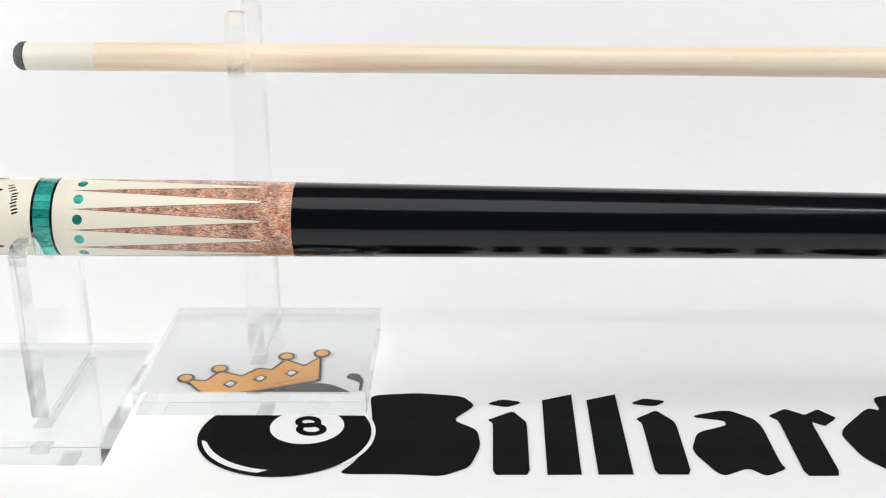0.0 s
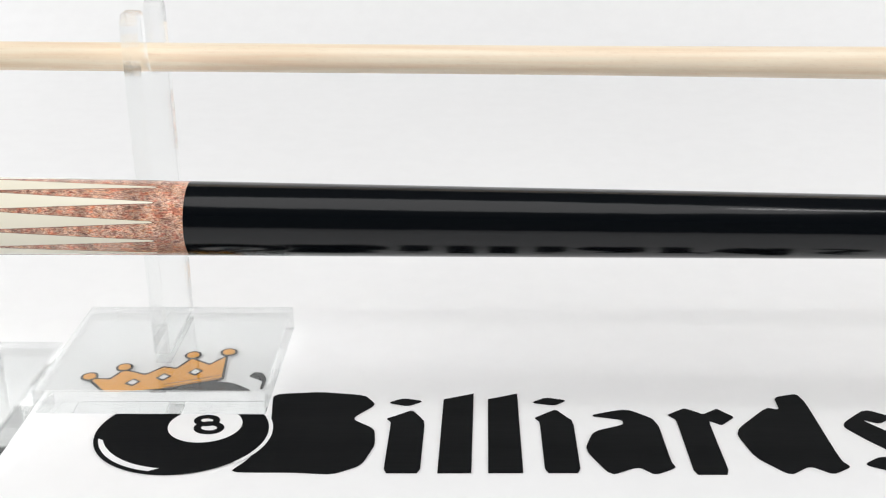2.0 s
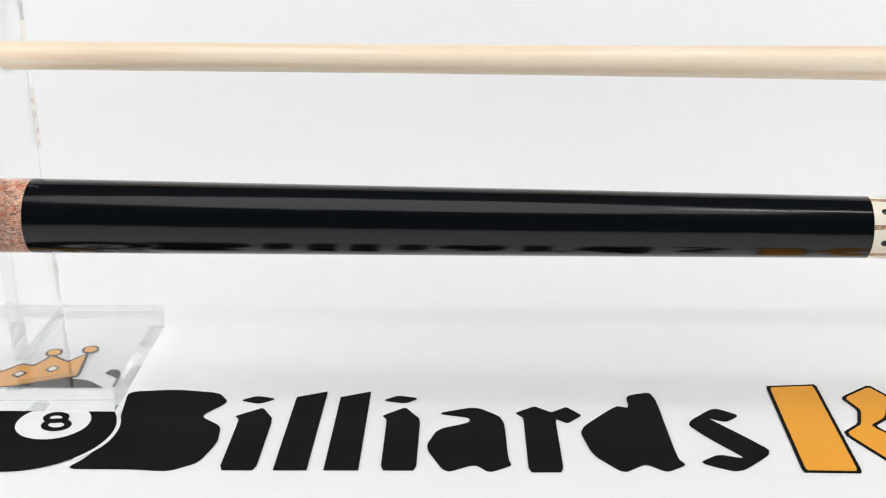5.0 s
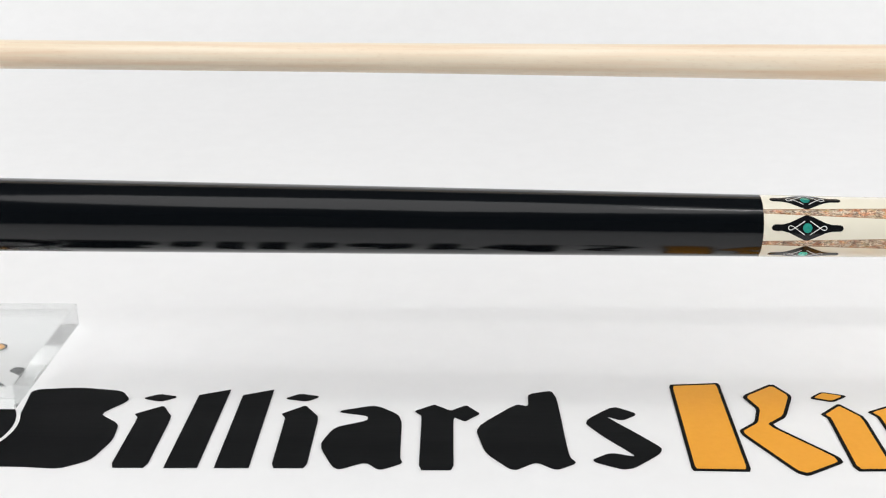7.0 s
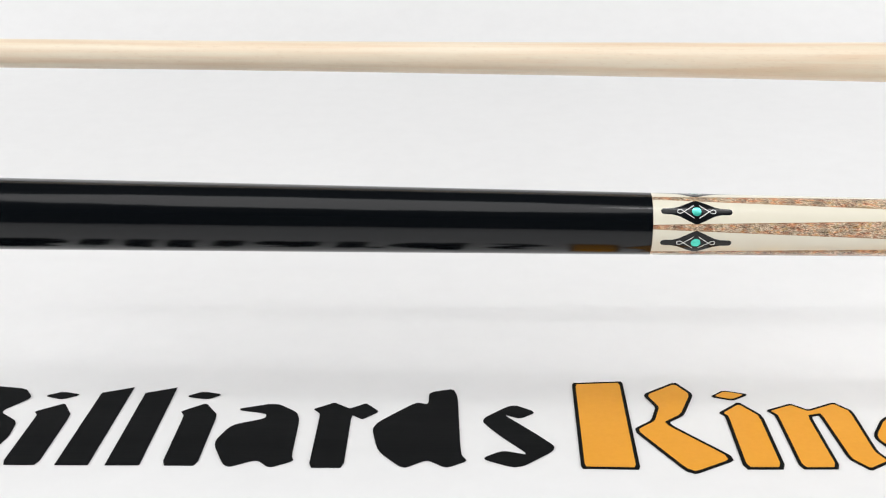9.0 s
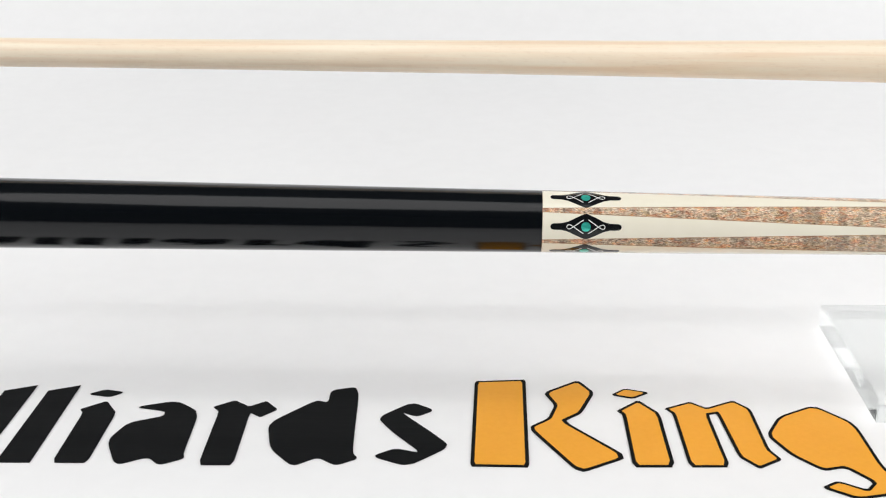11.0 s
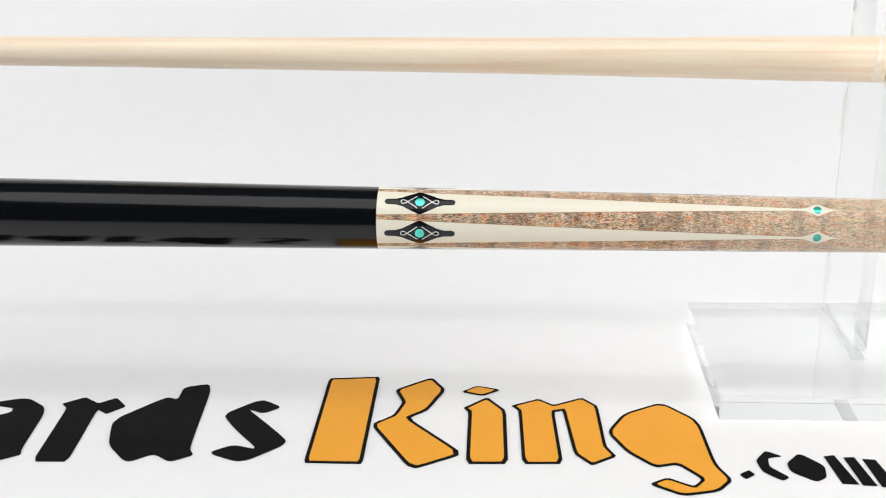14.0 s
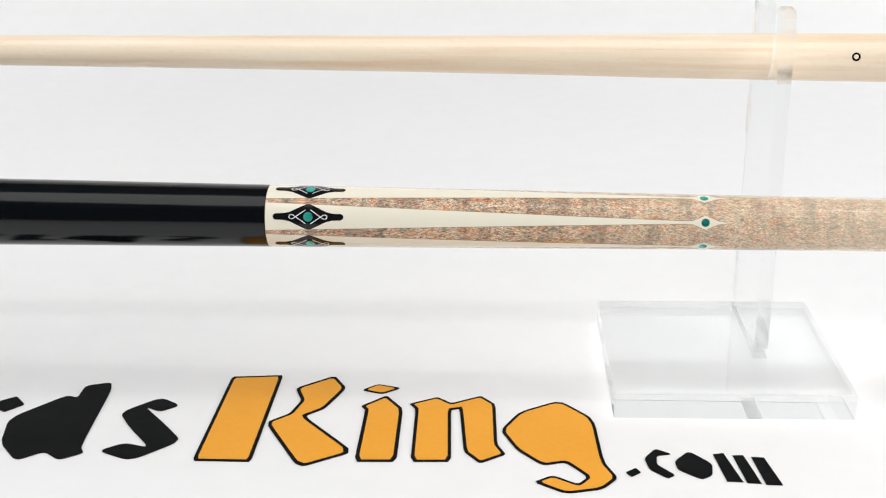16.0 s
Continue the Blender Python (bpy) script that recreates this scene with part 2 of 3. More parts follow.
def build_setting():
    bm = bmesh.new()
    line = sweep_profile()
    tops, lows = [], []
    for i, (y, z) in enumerate(line):
        d = (Vector(line[min(i + 1, len(line) - 1)]) - Vector(line[max(i - 1, 0)])).normalized()
        tops.append([bm.verts.new((x, y, z)) for x in (-1.2, -0.4, 0.15, 0.7, 1.5)])
        lows.append([bm.verts.new((x, y + d.y * 0.0008, z - d.x * 0.0008)) for x in (-1.2, -0.4, 0.15, 0.7, 1.5)])
    for rows, flip in ((tops, False), (lows, True)):
        for a, b in zip(rows, rows[1:]):
            for k in range(4):
                quad = (a[k], a[k + 1], b[k + 1], b[k])
                bm.faces.new(quad[::-1] if flip else quad)
    for a, b in ((tops[0], lows[0]), (lows[-1], tops[-1])):
        for k in range(4):
            bm.faces.new((b[k], b[k + 1], a[k + 1], a[k]))
    for k in (0, 4):
        for i in range(len(line) - 1):
            quad = (tops[i][k], tops[i + 1][k], lows[i + 1][k], lows[i][k])
            bm.faces.new(quad if k == 0 else quad[::-1])
    tagged(part("backdrop", smooth(bm), WHITE_VINYL), "seamless white vinyl sheet curving up behind the cue", "backdrop", kind="structure")
    table = tagged(new("table"), "plain wooden table under the white sheet", "table")
    part("tabletop", box(-1.25, 1.55, -0.19, 1.50, -0.035, -0.0012, 0.003), TABLE_WOOD, table)
    for x in (-1.2, 1.44):
        for y in (-0.14, 1.39):
            part("leg", box(x, x + 0.06, y, y + 0.06, -0.75, -0.035, 0.002), TABLE_WOOD, table)
    tagged(part("floor", box(-2.5, 2.9, -2.6, 2.2, -0.80, -0.75), DARK_WALL), "dark studio floor", "floor", kind="structure")
    tagged(part("ceiling", box(-2.5, 2.9, -2.6, 2.2, 1.75, 1.80), DARK_WALL), "dark studio ceiling", "ceiling", kind="structure")
    tagged(part("wall_north", box(-2.5, 2.9, 2.2, 2.25, -0.75, 1.75), WHITE_WALL), "white studio wall", "wall", kind="structure")
    tagged(part("wall_south", box(-2.5, 2.9, -2.65, -2.6, -0.75, 1.75), DARK_WALL), "dark studio wall", "wall", kind="structure")
    tagged(part("wall_west", box(-2.55, -2.5, -2.6, 2.2, -0.75, 1.75), WHITE_WALL), "white studio wall", "wall", kind="structure")
    tagged(part("wall_east", box(2.9, 2.95, -2.6, 2.2, -0.75, 1.75), WHITE_WALL), "white studio wall", "wall", kind="structure")


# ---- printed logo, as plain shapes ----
SLOPE = 0.0087


def on_sheet(u, v, w):
    u, v = u / 1000, v / 1000
    return Vector((u - SLOPE * v, 0.4161 + v + SLOPE * u, 0.0001 + w))


def oval(cx, cy, rx, ry, n=48, turn=0.0, start=0.0, end=360.0):
    out = []
    for k in range(n):
        a = radians(start + (end - start) * k / n)
        x, y = rx * math.cos(a), ry * math.sin(a)
        c, s = math.cos(radians(turn)), math.sin(radians(turn))
        out.append((cx + x * c - y * s, cy + x * s + y * c))
    return out


def ring_shape(cx, cy, rx, ry, wide, turn, lift=0.0, n=40):
    """A flat ring as one closed strip."""
    bm = bmesh.new()
    loops = [[bm.verts.new(on_sheet(u, v, w + lift)) for u, v in oval(cx, cy, rx - g, ry - g, n, turn)] for g, w in ((0, 0.0004), (0, 0.0006), (wide, 0.0006), (wide, 0.0004))]
    for a, b in zip(loops, loops[1:] + loops[:1]):
        for k in range(n):
            bm.faces.new((a[k], a[(k + 1) % n], b[(k + 1) % n], b[k]))
    bmesh.ops.recalc_face_normals(bm, faces=bm.faces[:])
    return bm


def build_logo():
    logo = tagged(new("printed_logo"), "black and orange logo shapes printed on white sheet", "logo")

    def ink(points, mat=BLACK_INK, lift=0.0, name="ink_shape"):
        return part(name, prism(points, lambda u, v, w: on_sheet(u, v, w + lift), 0.00018), mat, logo)

    def outlined(points, passes, cut, wide=1.55, lift=0.0):
        ink(rounded(points, passes, cut), lift=lift)
        ink(rounded(inset(points, wide), passes, cut), ORANGE_INK, lift + 0.0001, "orange_fill")

    # ball with its pale disc and crown
    ink(oval(-81, 32, 38.3, 35.0, 40, 0, -46, 40) + oval(-81, 32, 36.0, 32.8, 40, 0, 40, -46), WHITE_VINYL, 0.0001, "gap_line")
    ink(oval(-81, 32, 36.6, 33.4, 72), BLACK_INK, 0.0002, "ball_shape")
    ink(oval(-72.3, 38.0, 15.8, 14.6, 48), WHITE_VINYL, 0.0003, "disc")
    part("ring", ring_shape(-72.2, 41.6, 5.7, 4.7, 2.9, -10, 0.0001), BLACK_INK, logo)
    part("ring", ring_shape(-70.2, 35.4, 6.6, 5.4, 3.1, -10), BLACK_INK, logo)
    glint = oval(-81, 32, 34.6, 31.4, 20, 0, 190, 262) + oval(-79.2, 36.0, 35.5, 33.0, 20, 0, 262, 196)
    ink(glint, WHITE_VINYL, 0.0003, "glint")
    ink(rounded([(-109, 44), (-107, 55), (-99, 59), (-90, 62.2), (-78, 65.5), (-64, 63), (-54.5, 55.5), (-54, 44)], 2, 0.12), BLACK_INK, 0.00025, "cap_shape")
    crown = [(-71.6 + (u + 75.2) * 0.957, v - 16.0) for u, v in [(-125, 68.5), (-138, 84), (-126.7, 83), (-122, 92.5), (-110.7, 87.5), (-104, 95), (-97.5, 93.5), (-92.3, 104), (-82.4, 97.5), (-75, 107), (-72.5, 82), (-99, 72.5)]]
    outlined(crown, 1, 0.05, 1.3, lift=0.0003)
    for a, h in ((0.0, 0.0), (0.6, 2.6)):
        ink([(-94.4 - a, 58.2 + h), (-69.9, 67.6 + h), (-69.9, 68.2 + h), (-94.4 - a, 58.8 + h)], DARK_VENEER, 0.0005, "crown_line")
    for u, v in ((-130.1, 68.6), (-116.6, 77.6), (-87.7, 89.8), (-71.6, 92.9)):
        ink(oval(u, v, 4.0, 4.0, 28), lift=0.0005)
        ink(oval(u, v, 2.8, 2.8, 28), ORANGE_INK, 0.0006, "orange_fill")
    for u, v in ((-109.2, 63.0), (-96.6, 68.1), (-83.2, 73.2)):
        ink([(u - 3.4, v - 1.0), (u + 0.5, v - 3.8), (u + 3.4, v + 1.0), (u - 0.5, v + 3.8)], lift=0.0005)
        ink([(u - 2.1, v - 0.6), (u + 0.3, v - 2.3), (u + 2.1, v + 0.6), (u - 0.3, v + 2.3)], WHITE_VINYL, 0.0006, "jewel")
    ink(rounded([(-58.5, 70), (-56.5, 74), (-52.5, 73), (-50.0, 67), (-50.2, 57.8), (-51.8, 57.8), (-51.6, 65), (-54.5, 67.5)]))

    # row of dark shapes
    ink(rounded([(-55.5, 0.9), (-49.5, 10), (-43.5, 30), (-45.5, 50), (-47.4, 66), (-26, 68.1), (-6, 65), (-0.4, 56.5), (-10.3, 43.9), (0.4, 35.2), (1.5, 22), (-3, 6), (-14, -0.7), (-30, 0.8)]))
    ink(rounded([(6.2, 0.3), (20.8, 0.3), (21.5, 41.5), (15.8, 51.4), (4.9, 43.9), (7.0, 41)], 1, 0.08))
    ink(rounded([(4.6, 58.1), (11.5, 62.2), (20.5, 59.6), (13.5, 55)]))
    ink([(27.8, 0.3), (41.3, 0.4), (42.5, 66.5), (29.2, 61.2)])
    ink([(48, 0.4), (61.9, 0.5), (61.9, 66.5), (48.8, 61.2)])
    ink(rounded([(70.7, 0.5), (84.8, 0.5), (84.9, 41.6), (78, 52), (68.5, 44.5), (70.6, 41)], 1, 0.08))
    ink(rounded([(67.6, 58.1), (74.3, 62.8), (83.6, 60.2), (78, 55.6)]))
    ink(rounded([(91.4, 46.5), (108.8, 52.6), (120.7, 42.6), (121.7, 8.3), (123.1, 4.5), (114, -1), (108.1, 5.3), (96.4, -1.4), (87.8, 18.3), (92.5, 33), (106, 38.7), (106, 43)], 3, 0.15))
    ink(rounded([(129.6, -0.6), (143.4, -0.5), (142.6, 42.2), (147.6, 38.3), (154.1, 45.1), (148, 52.6), (141.3, 47.6), (134.1, 53.1), (125.7, 47.1), (129, 43)], 1, 0.08))
    ink(rounded([(175, 62.9), (187.4, 66.6), (189.7, 9.8), (192.5, 5.1), (184, -0.4), (176.3, 5.9), (167, -1.2), (156, 12.5), (151.8, 33), (169.5, 53.6), (175, 51.6)], 3, 0.14))
    ink(rounded([(197.4, 38.4), (211.5, 52.2), (221.6, 45.2), (214.3, 39.4), (207, 43.5), (220.1, 27.4), (229.2, 15.1), (212.6, -0.7), (197.6, 6.8), (206.6, 13.3), (217.5, 9.6), (205, 26)], 3, 0.15))

    # row of orange shapes with dark rims
    outlined([(238.5, 72.1), (261.2, 73.9), (260.4, -0.7), (237.2, -0.2)], 1, 0.03)
    outlined([(268.7, 61.5), (284.5, 73.6), (291, 61.8), (284, 43), (276.2, 36.2), (300, 7.4), (279.6, -5.0), (262.2, 27.9), (262.0, 31.7), (269.6, 38.6), (272.9, 50.1)], 2, 0.1)
    outlined([(300.9, -0.1), (317.4, 0.1), (317.1, 43.1), (309.2, 55.1), (299.1, 45.4), (301.2, 42)], 1, 0.08)
    outlined([(297.8, 59.7), (304.5, 65.7), (315.2, 62), (307.2, 56.2)], 2, 0.12, 1.1)
    outlined([(322.9, 0.2), (338.8, 0.4), (337.4, 42.3), (341, 43.4), (343.5, 8.2), (349.9, -0.7), (360.1, 6.2), (356.8, 14.1), (356.1, 47.5), (349.9, 55.1), (337.5, 48.3), (331.2, 53.8), (319.5, 47.6), (322.4, 43)], 1, 0.08, 1.4)
    outlined([(358, 25.4), (366.2, 41), (383.4, 51.3), (396.8, 35.3), (398.1, 0.8), (402.5, -10.6), (396, -18.6), (382, -21.9), (370.2, -13.8), (377.8, -8.9), (387, -15.2), (391, -10), (383.2, 0.6), (374.2, -2), (364.3, 9.8)], 2, 0.13, 1.4)

    # small dark shapes at the end
    ink(rounded([(405.6, -6.5), (409.8, -3.2), (411.6, -6.4), (407.6, -9.7)], 2, 0.1))
    ink(rounded([(425, 7.2), (419, 11.4), (413.9, 4), (415, -4.3), (421.2, -10.7), (424.3, -8.2), (418.2, -0.5), (419.0, 6)], 2, 0.12))
    ink(rounded([(425.4, 2.1), (431.9, 9.8), (439.6, 0.2), (438.3, -8), (433.8, -11.3), (425.7, -4.2)], 2, 0.14))
    ink([(441.0, 7.4), (445.2, 8.3), (449.0, -12.8), (443, -12.4)])
    ink([(448.4, 6.6), (452.6, 6.9), (455.6, -13.8), (450.4, -13.4)])
    ink([(455.4, 5.6), (460.3, 5.1), (463.3, -14.8), (457.2, -14.5)])
    return logo


# ---- acrylic stands ----
def stand(label, slab, plate, notch, front_top, rear_top):
    """A clear base slab with a clear upright plate, notched at the top for the cue. slab: x0 x1 y0 y1; plate: x0 x1 y0 y1; notch: y, z, radius."""
    ob = tagged(new("cue_stand"), label, "stand", "clear stands holding the cue")
    x0, x1, y0, y1 = slab
    ob.location = ((x0 + x1) / 2, (y0 + y1) / 2, 0.0)
    ox, oy, _ = ob.location
    bm = smooth(box(x0 - ox, x1 - ox, y0 - oy, y1 - oy, 0.0011, 0.0125, 0.0004))
    for f in bm.faces:
        f.material_index = 0 if abs(f.normal.z) > 0.9 else 2 if f.normal.y < -0.9 else 1
    base = part("base", bm, SLAB_DIMMED, ob)
    base.data.materials.append(EDGE)
    base.data.materials.append(CLEAR)
    px0, px1, py0, py1 = plate
    ny, nz, nr = notch
    c = 0.004
    pts = [(py0, 0.0127), (py1, 0.0127), (py1, rear_top - c), (py1 - c, rear_top), (ny + nr + c, rear_top), (ny + nr, rear_top - c)]
    pts += [(ny + nr * math.cos(radians(a)), nz + nr * math.sin(radians(a))) for a in range(0, -181, -12)]
    pts += [(ny - nr, front_top - c), (ny - nr - c * 0.6, front_top), (py0 + c, front_top), (py0, front_top - c)]
    bm = prism(pts, lambda y, z, w: Vector((px0 - ox + w, y - oy, z)), px1 - px0, 0.0006)
    smooth(bm)
    rim = bm.copy()
    bmesh.ops.delete(rim, geom=[f for f in rim.faces if abs(f.normal.x) > 0.9], context="FACES")
    bmesh.ops.delete(bm, geom=[f for f in bm.faces if abs(f.normal.x) <= 0.9], context="FACES")
    upright = part("upright", bm, CLEAR, ob)
    part("upright_edge", rim, EDGE_RIM, upright)
    slot = smooth(box(px0 - ox, px1 - ox, py0 - oy, py1 - oy, 0.0015, 0.0021, 0.0002))
    part("bonded_joint", slot, JOINT, base, "whitish glued joint of the upright")
    for pane in (base, upright):
        pane.visible_shadow = False
    return ob


def build_stands():
    stand("clear acrylic stand holding the shaft near its tip", (-0.149, -0.048, 0.4615, 0.550), (-0.1040, -0.0967, 0.496, 0.546), (0.522, 0.1500, 0.0125), 0.1680, 0.1680)
    stand("clear acrylic stand holding the shaft near its joint", (0.4045, 0.5030, 0.4540, 0.550), (0.4690, 0.4750, 0.496, 0.552), (0.522, 0.1416, 0.0135), 0.1610, 0.1610)
    stand("clear acrylic stand cradling the butt below its ring", (-0.233, -0.151, 0.4200, 0.510), (-0.1845, -0.1768, 0.438, 0.502), (0.471, 0.0897, 0.0175), 0.0880, 0.0880)


# ---- shaft ----
def build_shaft():
    ob = tagged(new("cue_shaft"), "pale maple cue shaft with ivory ferrule and dark tip", "cue shaft")
    ob.matrix_world = pose(0, 0.522, 0.1433, 0, 0.76, 0)
    r = table_of([(-0.21, 0.00625), (0.075, 0.0063), (0.15, 0.0066), (0.235, 0.0071), (0.312, 0.0077), (0.385, 0.0086), (0.43, 0.0094), (0.505, 0.0101), (0.54, 0.0104)])
    xs = [-0.1665 + (0.545 + 0.1665) * k / 40 for k in range(41)]
    part("wood_shaft", lathe([(x, r(x)) for x in xs], 64), MAPLE, ob)
    part("ferrule", lathe([(-0.1968, 0.00615), (-0.1965, 0.00625), (-0.16651, 0.00629)], 64), FERRULE, ob, "ivory coloured ferrule")
    part("tip", lathe([(-0.2026, 0.0012), (-0.2024, 0.0026), (-0.2016, 0.0044), (-0.2004, 0.0056), (-0.1992, 0.0062), (-0.1970, 0.0063)], 64), LEATHER, ob, "grey leather tip")
    part("joint_collar", lathe([(0.5455, 0.0104), (0.556, 0.0105)], 64), BLACK_TRIM, ob)
    # small round mark near the joint
    bm = bmesh.new()
    loops = []
    for rad, lift in ((0.0018, 0.0), (0.0018, 0.00006), (0.0010, 0.00006), (0.0010, 0.0)):
        ring = []
        for k in range(28):
            a = math.tau * k / 28
            x, h = 0.5042 + rad * math.cos(a), rad * math.sin(a)
            R = r(x) + lift
            th = radians(13) + h / R
            ring.append(bm.verts.new((x, -R * math.cos(th), R * math.sin(th))))
        loops.append(ring)
    for a, b in zip(loops, loops[1:]):
        for k in range(28):
            bm.faces.new((a[k], a[(k + 1) % 28], b[(k + 1) % 28], b[k]))
    bmesh.ops.recalc_face_normals(bm, faces=bm.faces[:])
    part("ring_mark", smooth(bm), BLACK_TRIM, ob, "small black ring mark")
    return ob


# ---- butt ----
BUTT_R = table_of([(-0.24, 0.0162), (-0.16, 0.0162), (-0.077, 0.0154), (0.036, 0.01445), (0.166, 0.01335), (0.265, 0.01245), (0.361, 0.0116), (0.438, 0.0108), (0.497, 0.0105), (0.56, 0.0103)])


def butt_lathe(x0, x1, lift=0.0, steps=0):
    steps = steps or max(2, int((x1 - x0) / 0.02))
    return lathe([(x0 + (x1 - x0) * k / steps, BUTT_R(x0 + (x1 - x0) * k / steps) + lift) for k in range(steps + 1)], 120)


def patch(xs, centre, half, lift, columns=8):
    """An inlay that follows the round of the butt: half(x) is its half width in degrees about the angle centre."""
    bm = bmesh.new()
    rows = []
    for x in xs:
        row = []
        for k in range(columns + 1):
            th = radians(centre + half(x) * (2 * k / columns - 1))
            R = BUTT_R(x) + lift
            row.append(bm.verts.new((x, -R * math.cos(th), R * math.sin(th))))
        rows.append(row)
    for a, b in zip(rows, rows[1:]):
        for k in range(columns):
            bm.faces.new((a[k], a[k + 1], b[k + 1], b[k]))
    bmesh.ops.remove_doubles(bm, verts=bm.verts[:], dist=1e-7)
    bmesh.ops.recalc_face_normals(bm, faces=bm.faces[:])
    return smooth(bm)


def ribbon(path, centre, x_mid, wide, lift):
    """A thin inlaid line along (mm along, mm round) points."""
    bm = bmesh.new()
    pairs = []
    for i, (a, h) in enumerate(path):
        p0, p1 = Vector(path[max(0, i - 1)]), Vector(path[min(len(path) - 1, i + 1)])
        d = (p1 - p0).normalized()
        n = Vector((-d.y, d.x)) * wide / 2
        pair = []
        for s in (1, -1):
            x, hh = x_mid + (a + n.x * s) / 1000, (h + n.y * s) / 1000
            R = BUTT_R(x) + lift
            th = radians(centre) + hh / R
            pair.append(bm.verts.new((x, -R * math.cos(th), R * math.sin(th))))
        pairs.append(pair)
    for a, b in zip(pairs, pairs[1:]):
        bm.faces.new((a[0], a[1], b[1], b[0]))
    bmesh.ops.recalc_face_normals(bm, faces=bm.faces[:])
    return bm


def steps_of(a, b, n):
    return [a + (b - a) * k / n for k in range(n + 1)]


def half_oval(mid, rad):
    return lambda x: math.degrees(math.sqrt(max(1e-9, rad * rad - (x - mid) ** 2)) / BUTT_R(mid))


DOTS, JEWELS = 16.3, -17.8
RING, WRAP0, WRAP1 = (-0.1800, -0.1710), -0.0744, 0.2653


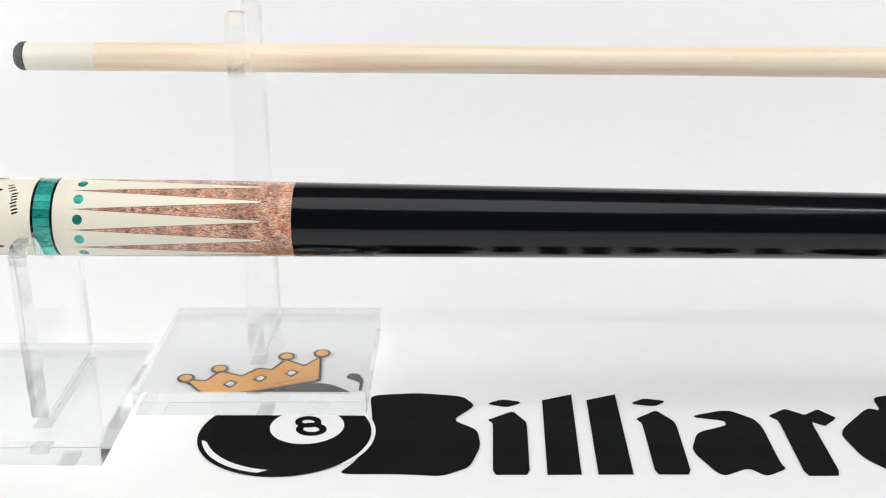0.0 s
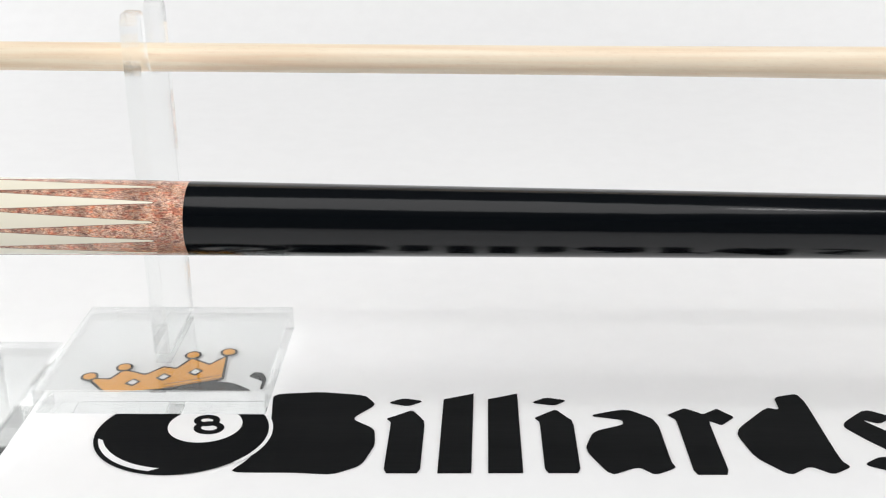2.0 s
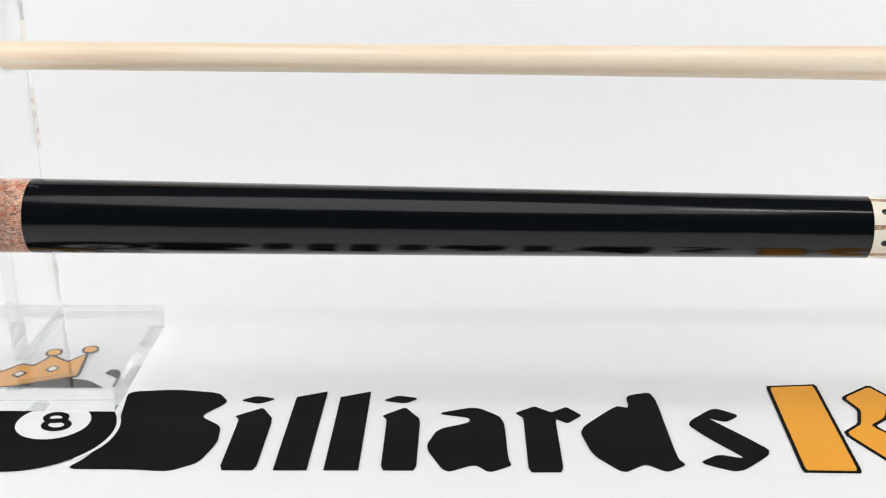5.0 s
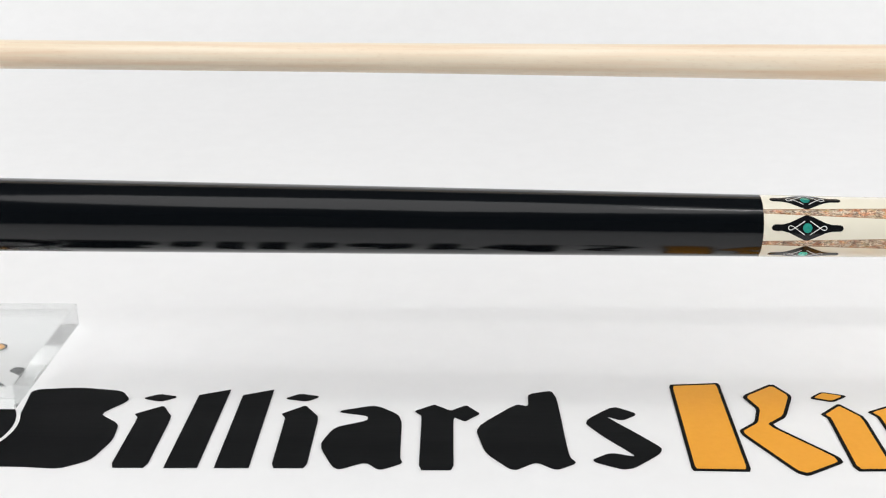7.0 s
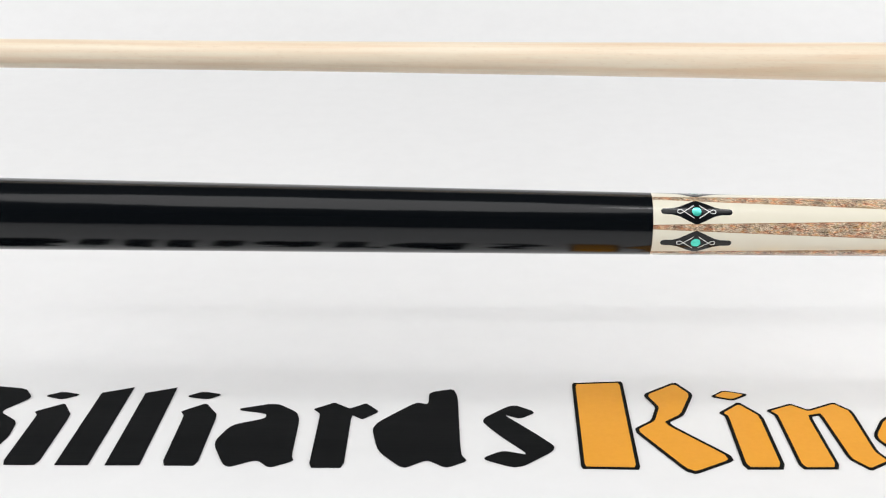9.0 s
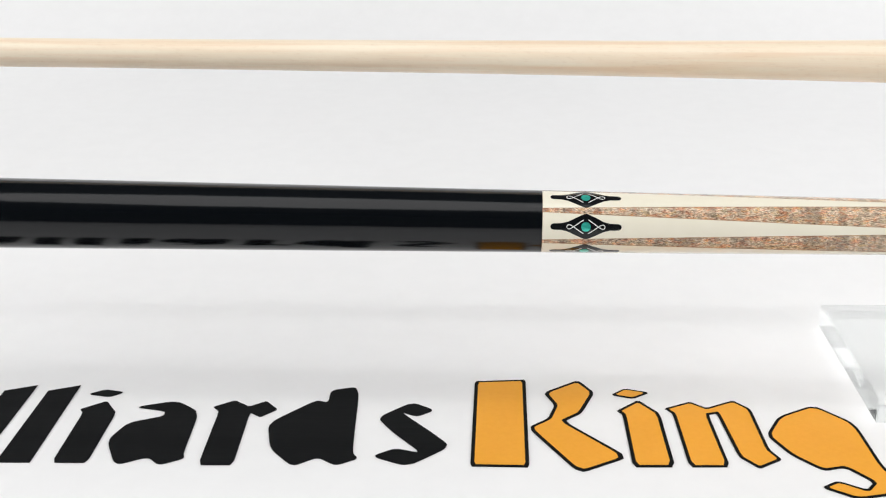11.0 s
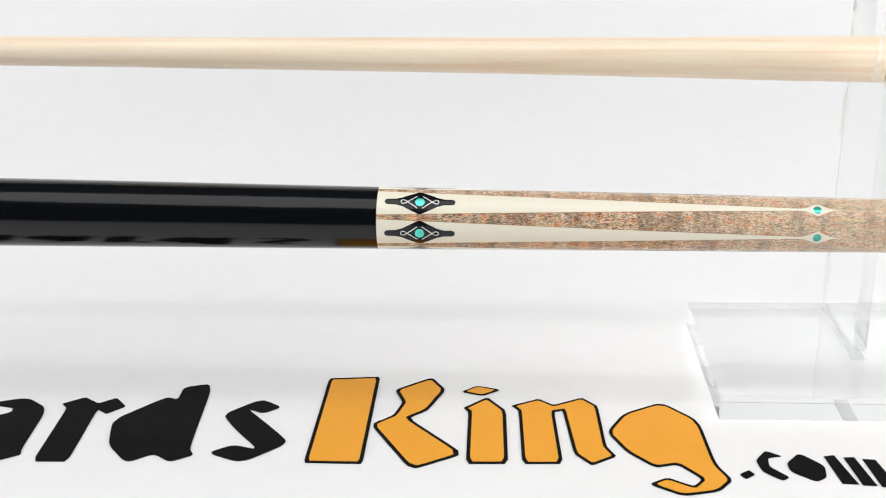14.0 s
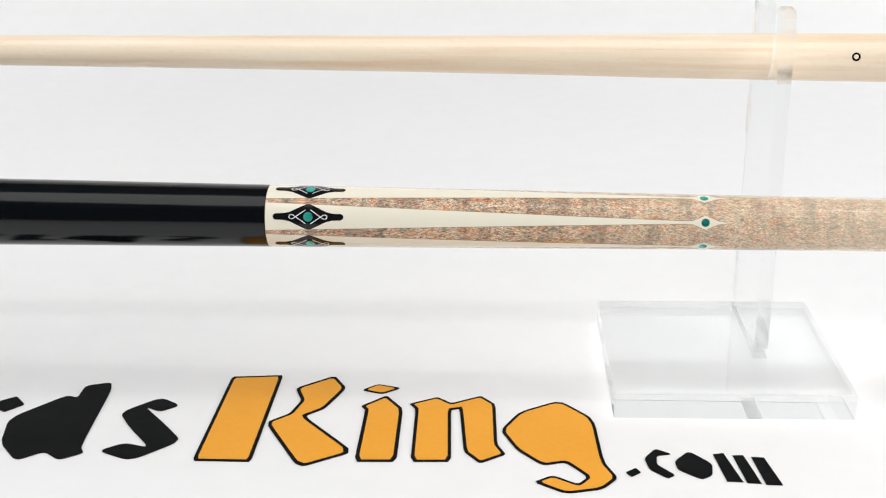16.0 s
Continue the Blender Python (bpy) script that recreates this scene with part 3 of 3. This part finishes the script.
def build_butt():
    ob = tagged(new("cue_butt"), "cream, burl and glossy black cue butt with teal inlays", "cue butt")
    part("butt_sleeve", butt_lathe(-0.2035, RING[0]), CREAM, ob)
    part("end_ring", butt_lathe(-0.2075, -0.2035, 0.00003), BLACK_TRIM, ob)
    part("butt_end", butt_lathe(-0.2300, -0.2075), CREAM, ob)
    part("ring_bed", butt_lathe(RING[0], RING[1], -0.0002), BLACK_TRIM, ob)
    part("ring_edge", butt_lathe(RING[0], RING[0] + 0.0011, 0.00002), BLACK_TRIM, ob)
    part("ring_edge", butt_lathe(RING[1] - 0.0011, RING[1], 0.00002), BLACK_TRIM, ob)
    for k in range(30):
        part("shell_piece", patch(steps_of(RING[0] + 0.0011, RING[1] - 0.0011, 2), 12 * k, lambda x: 5.75, 0.00003, 4), TEAL, ob)
    part("cream_collar", butt_lathe(RING[1], -0.1660, 0.00002), PALE_CREAM, ob)

    # points of the lower sleeve
    part("lower_burl", butt_lathe(-0.1664, WRAP0), WINE_BURL, ob, "red-brown burl wood")
    lower = table_of([(-0.1662, 15.0), (-0.1632, 14.9), (-0.0912, 1.9), (-0.0880, 1.5), (-0.0870, 0.9), (-0.0866, 0.0)])
    xs = [-0.1662, -0.1632] + steps_of(-0.1590, -0.0912, 10) + [-0.0892, -0.0880, -0.0874, -0.0870, -0.0866]
    for k in range(12):
        a = DOTS + 30 * k
        part("veneer_point", patch(xs[:-1] + [-0.0860], a, lambda x: min(15.0, lower(x - 0.0004) + 0.55), 0.00003), DARK_VENEER, ob)
        part("cream_point", patch(xs, a, lower, 0.00006), CREAM, ob)
        part("shell_dot", patch(steps_of(-0.1607 - 0.00205, -0.1607 + 0.00205, 12), a, half_oval(-0.1607, 0.00206), 0.00010, 6), TEAL, ob)

    # black wrap
    part("wrap", butt_lathe(WRAP0, WRAP1, 0.00004), BLACK_GLOSS, ob, "glossy black wrap")

    # forearm
    part("forearm", butt_lathe(WRAP1, 0.5600), ASH_BURL, ob, "grey-brown burl wood")
    upper = table_of([(WRAP1, 25.9), (0.4290, 2.7), (0.4318, 3.4), (0.4345, 8.8), (0.4369, 15.0), (0.4395, 8.8), (0.4420, 3.1), (0.4440, 1.8), (0.4462, 0.0)])
    xs = steps_of(WRAP1 + 0.0001, 0.4290, 14) + [0.4305, 0.4318, 0.4332, 0.4345, 0.4358, 0.4369, 0.4381, 0.4395, 0.4407, 0.4420, 0.4440, 0.4462]
    for k in range(6):
        a = JEWELS + 60 * k
        part("veneer_point", patch(xs, a, lambda x: upper(x) + (0.75 if x < 0.445 else 0.0), 0.00003), VENEER, ob)
        part("cream_point", patch(xs, a, upper, 0.00006), CREAM, ob)
        part("shell_dot", patch(steps_of(0.4369 - 0.0016, 0.4369 + 0.0016, 12), a, half_oval(0.4369, 0.00162), 0.00010, 6), TEAL, ob)
        mid = 0.2824
        shape = table_of([(-14.0, 0.0), (-13.6, 0.9), (-12.8, 1.25), (-9.5, 1.35), (-7.0, 2.0), (-3.2, 3.9), (-0.8, 5.0), (0.0, 5.15), (0.8, 5.0), (3.2, 3.9), (7.0, 2.0), (9.5, 1.35), (12.8, 1.25), (13.6, 0.9), (14.0, 0.0)])
        xj = [mid + q / 1000 for q in (-14, -13.8, -13.6, -12.8, -11, -9.5, -8, -7, -5, -3.2, -2, -0.8, 0, 0.8, 2, 3.2, 5, 7, 8, 9.5, 11, 12.8, 13.6, 13.8, 14)]
        jewel = part("black_inlay", patch(xj, a, lambda x: math.degrees(shape((x - mid) * 1000) / 1000 / BUTT_R(x)), 0.00010, 8), BLACK_TRIM, ob)
        part("shell_dot", patch(steps_of(mid - 0.00185, mid + 0.00185, 12), a, half_oval(mid, 0.00187), 0.00014, 6), TEAL, jewel)
        for s in (1, -1):
            curl = [(s * 1.0, 2.75)] + [(s * (1.0 + 4.9 * q), 2.75 - 3.45 * q) for q in (0.25, 0.5, 0.75, 1.0)]
            curl += [(s * 6.7, -0.85), (s * 7.3, -0.55), (s * 7.5, 0.0), (s * 7.3, 0.55), (s * 6.7, 0.85)]
            curl += [(s * (1.0 + 4.9 * q), -2.75 + 3.45 * q) for q in (1.0, 0.75, 0.5, 0.25, 0.0)]
            part("silver_line", ribbon(curl, a, mid, 0.32, 0.00014), WHITE_LINE, jewel)

    # flourish near the butt end, as short bars
    for a, h in ((-2.6, 7.0), (-1.9, 5.4), (-1.0, 4.0), (0.2, 2.4), (0.0, 1.0), (0.2, -0.4), (0.0, -1.8), (0.3, -3.2), (0.7, -4.6), (0.9, -6.0)):
        part("ink_bar", ribbon([(a - 1.3, h - 0.45), (a, h), (a + 1.3, h + 0.35)], 46, -0.1872, 0.62, 0.00004), BLACK_TRIM, ob)
    # tips of the dark points that run up from the bumper
    tip = table_of([(-0.2035, 9.0), (-0.1930, 1.6), (-0.1922, 0.0)])
    for k in range(12):
        part("dark_point", patch([-0.2035, -0.1990, -0.1950, -0.1930, -0.1922], DOTS + 15 + 30 * k, tip, 0.00005), BLACK_TRIM, ob)
    return ob


build_setting()
build_logo()
build_stands()
build_shaft()
butt = build_butt()


def motions():
    # the butt turns steadily about its own axis
    walk(butt, [(2.0 * k, pose(0, 0.4691, 0.0878, -27.0 * k, 0.56, -0.676)) for k in range(9)])


motions()
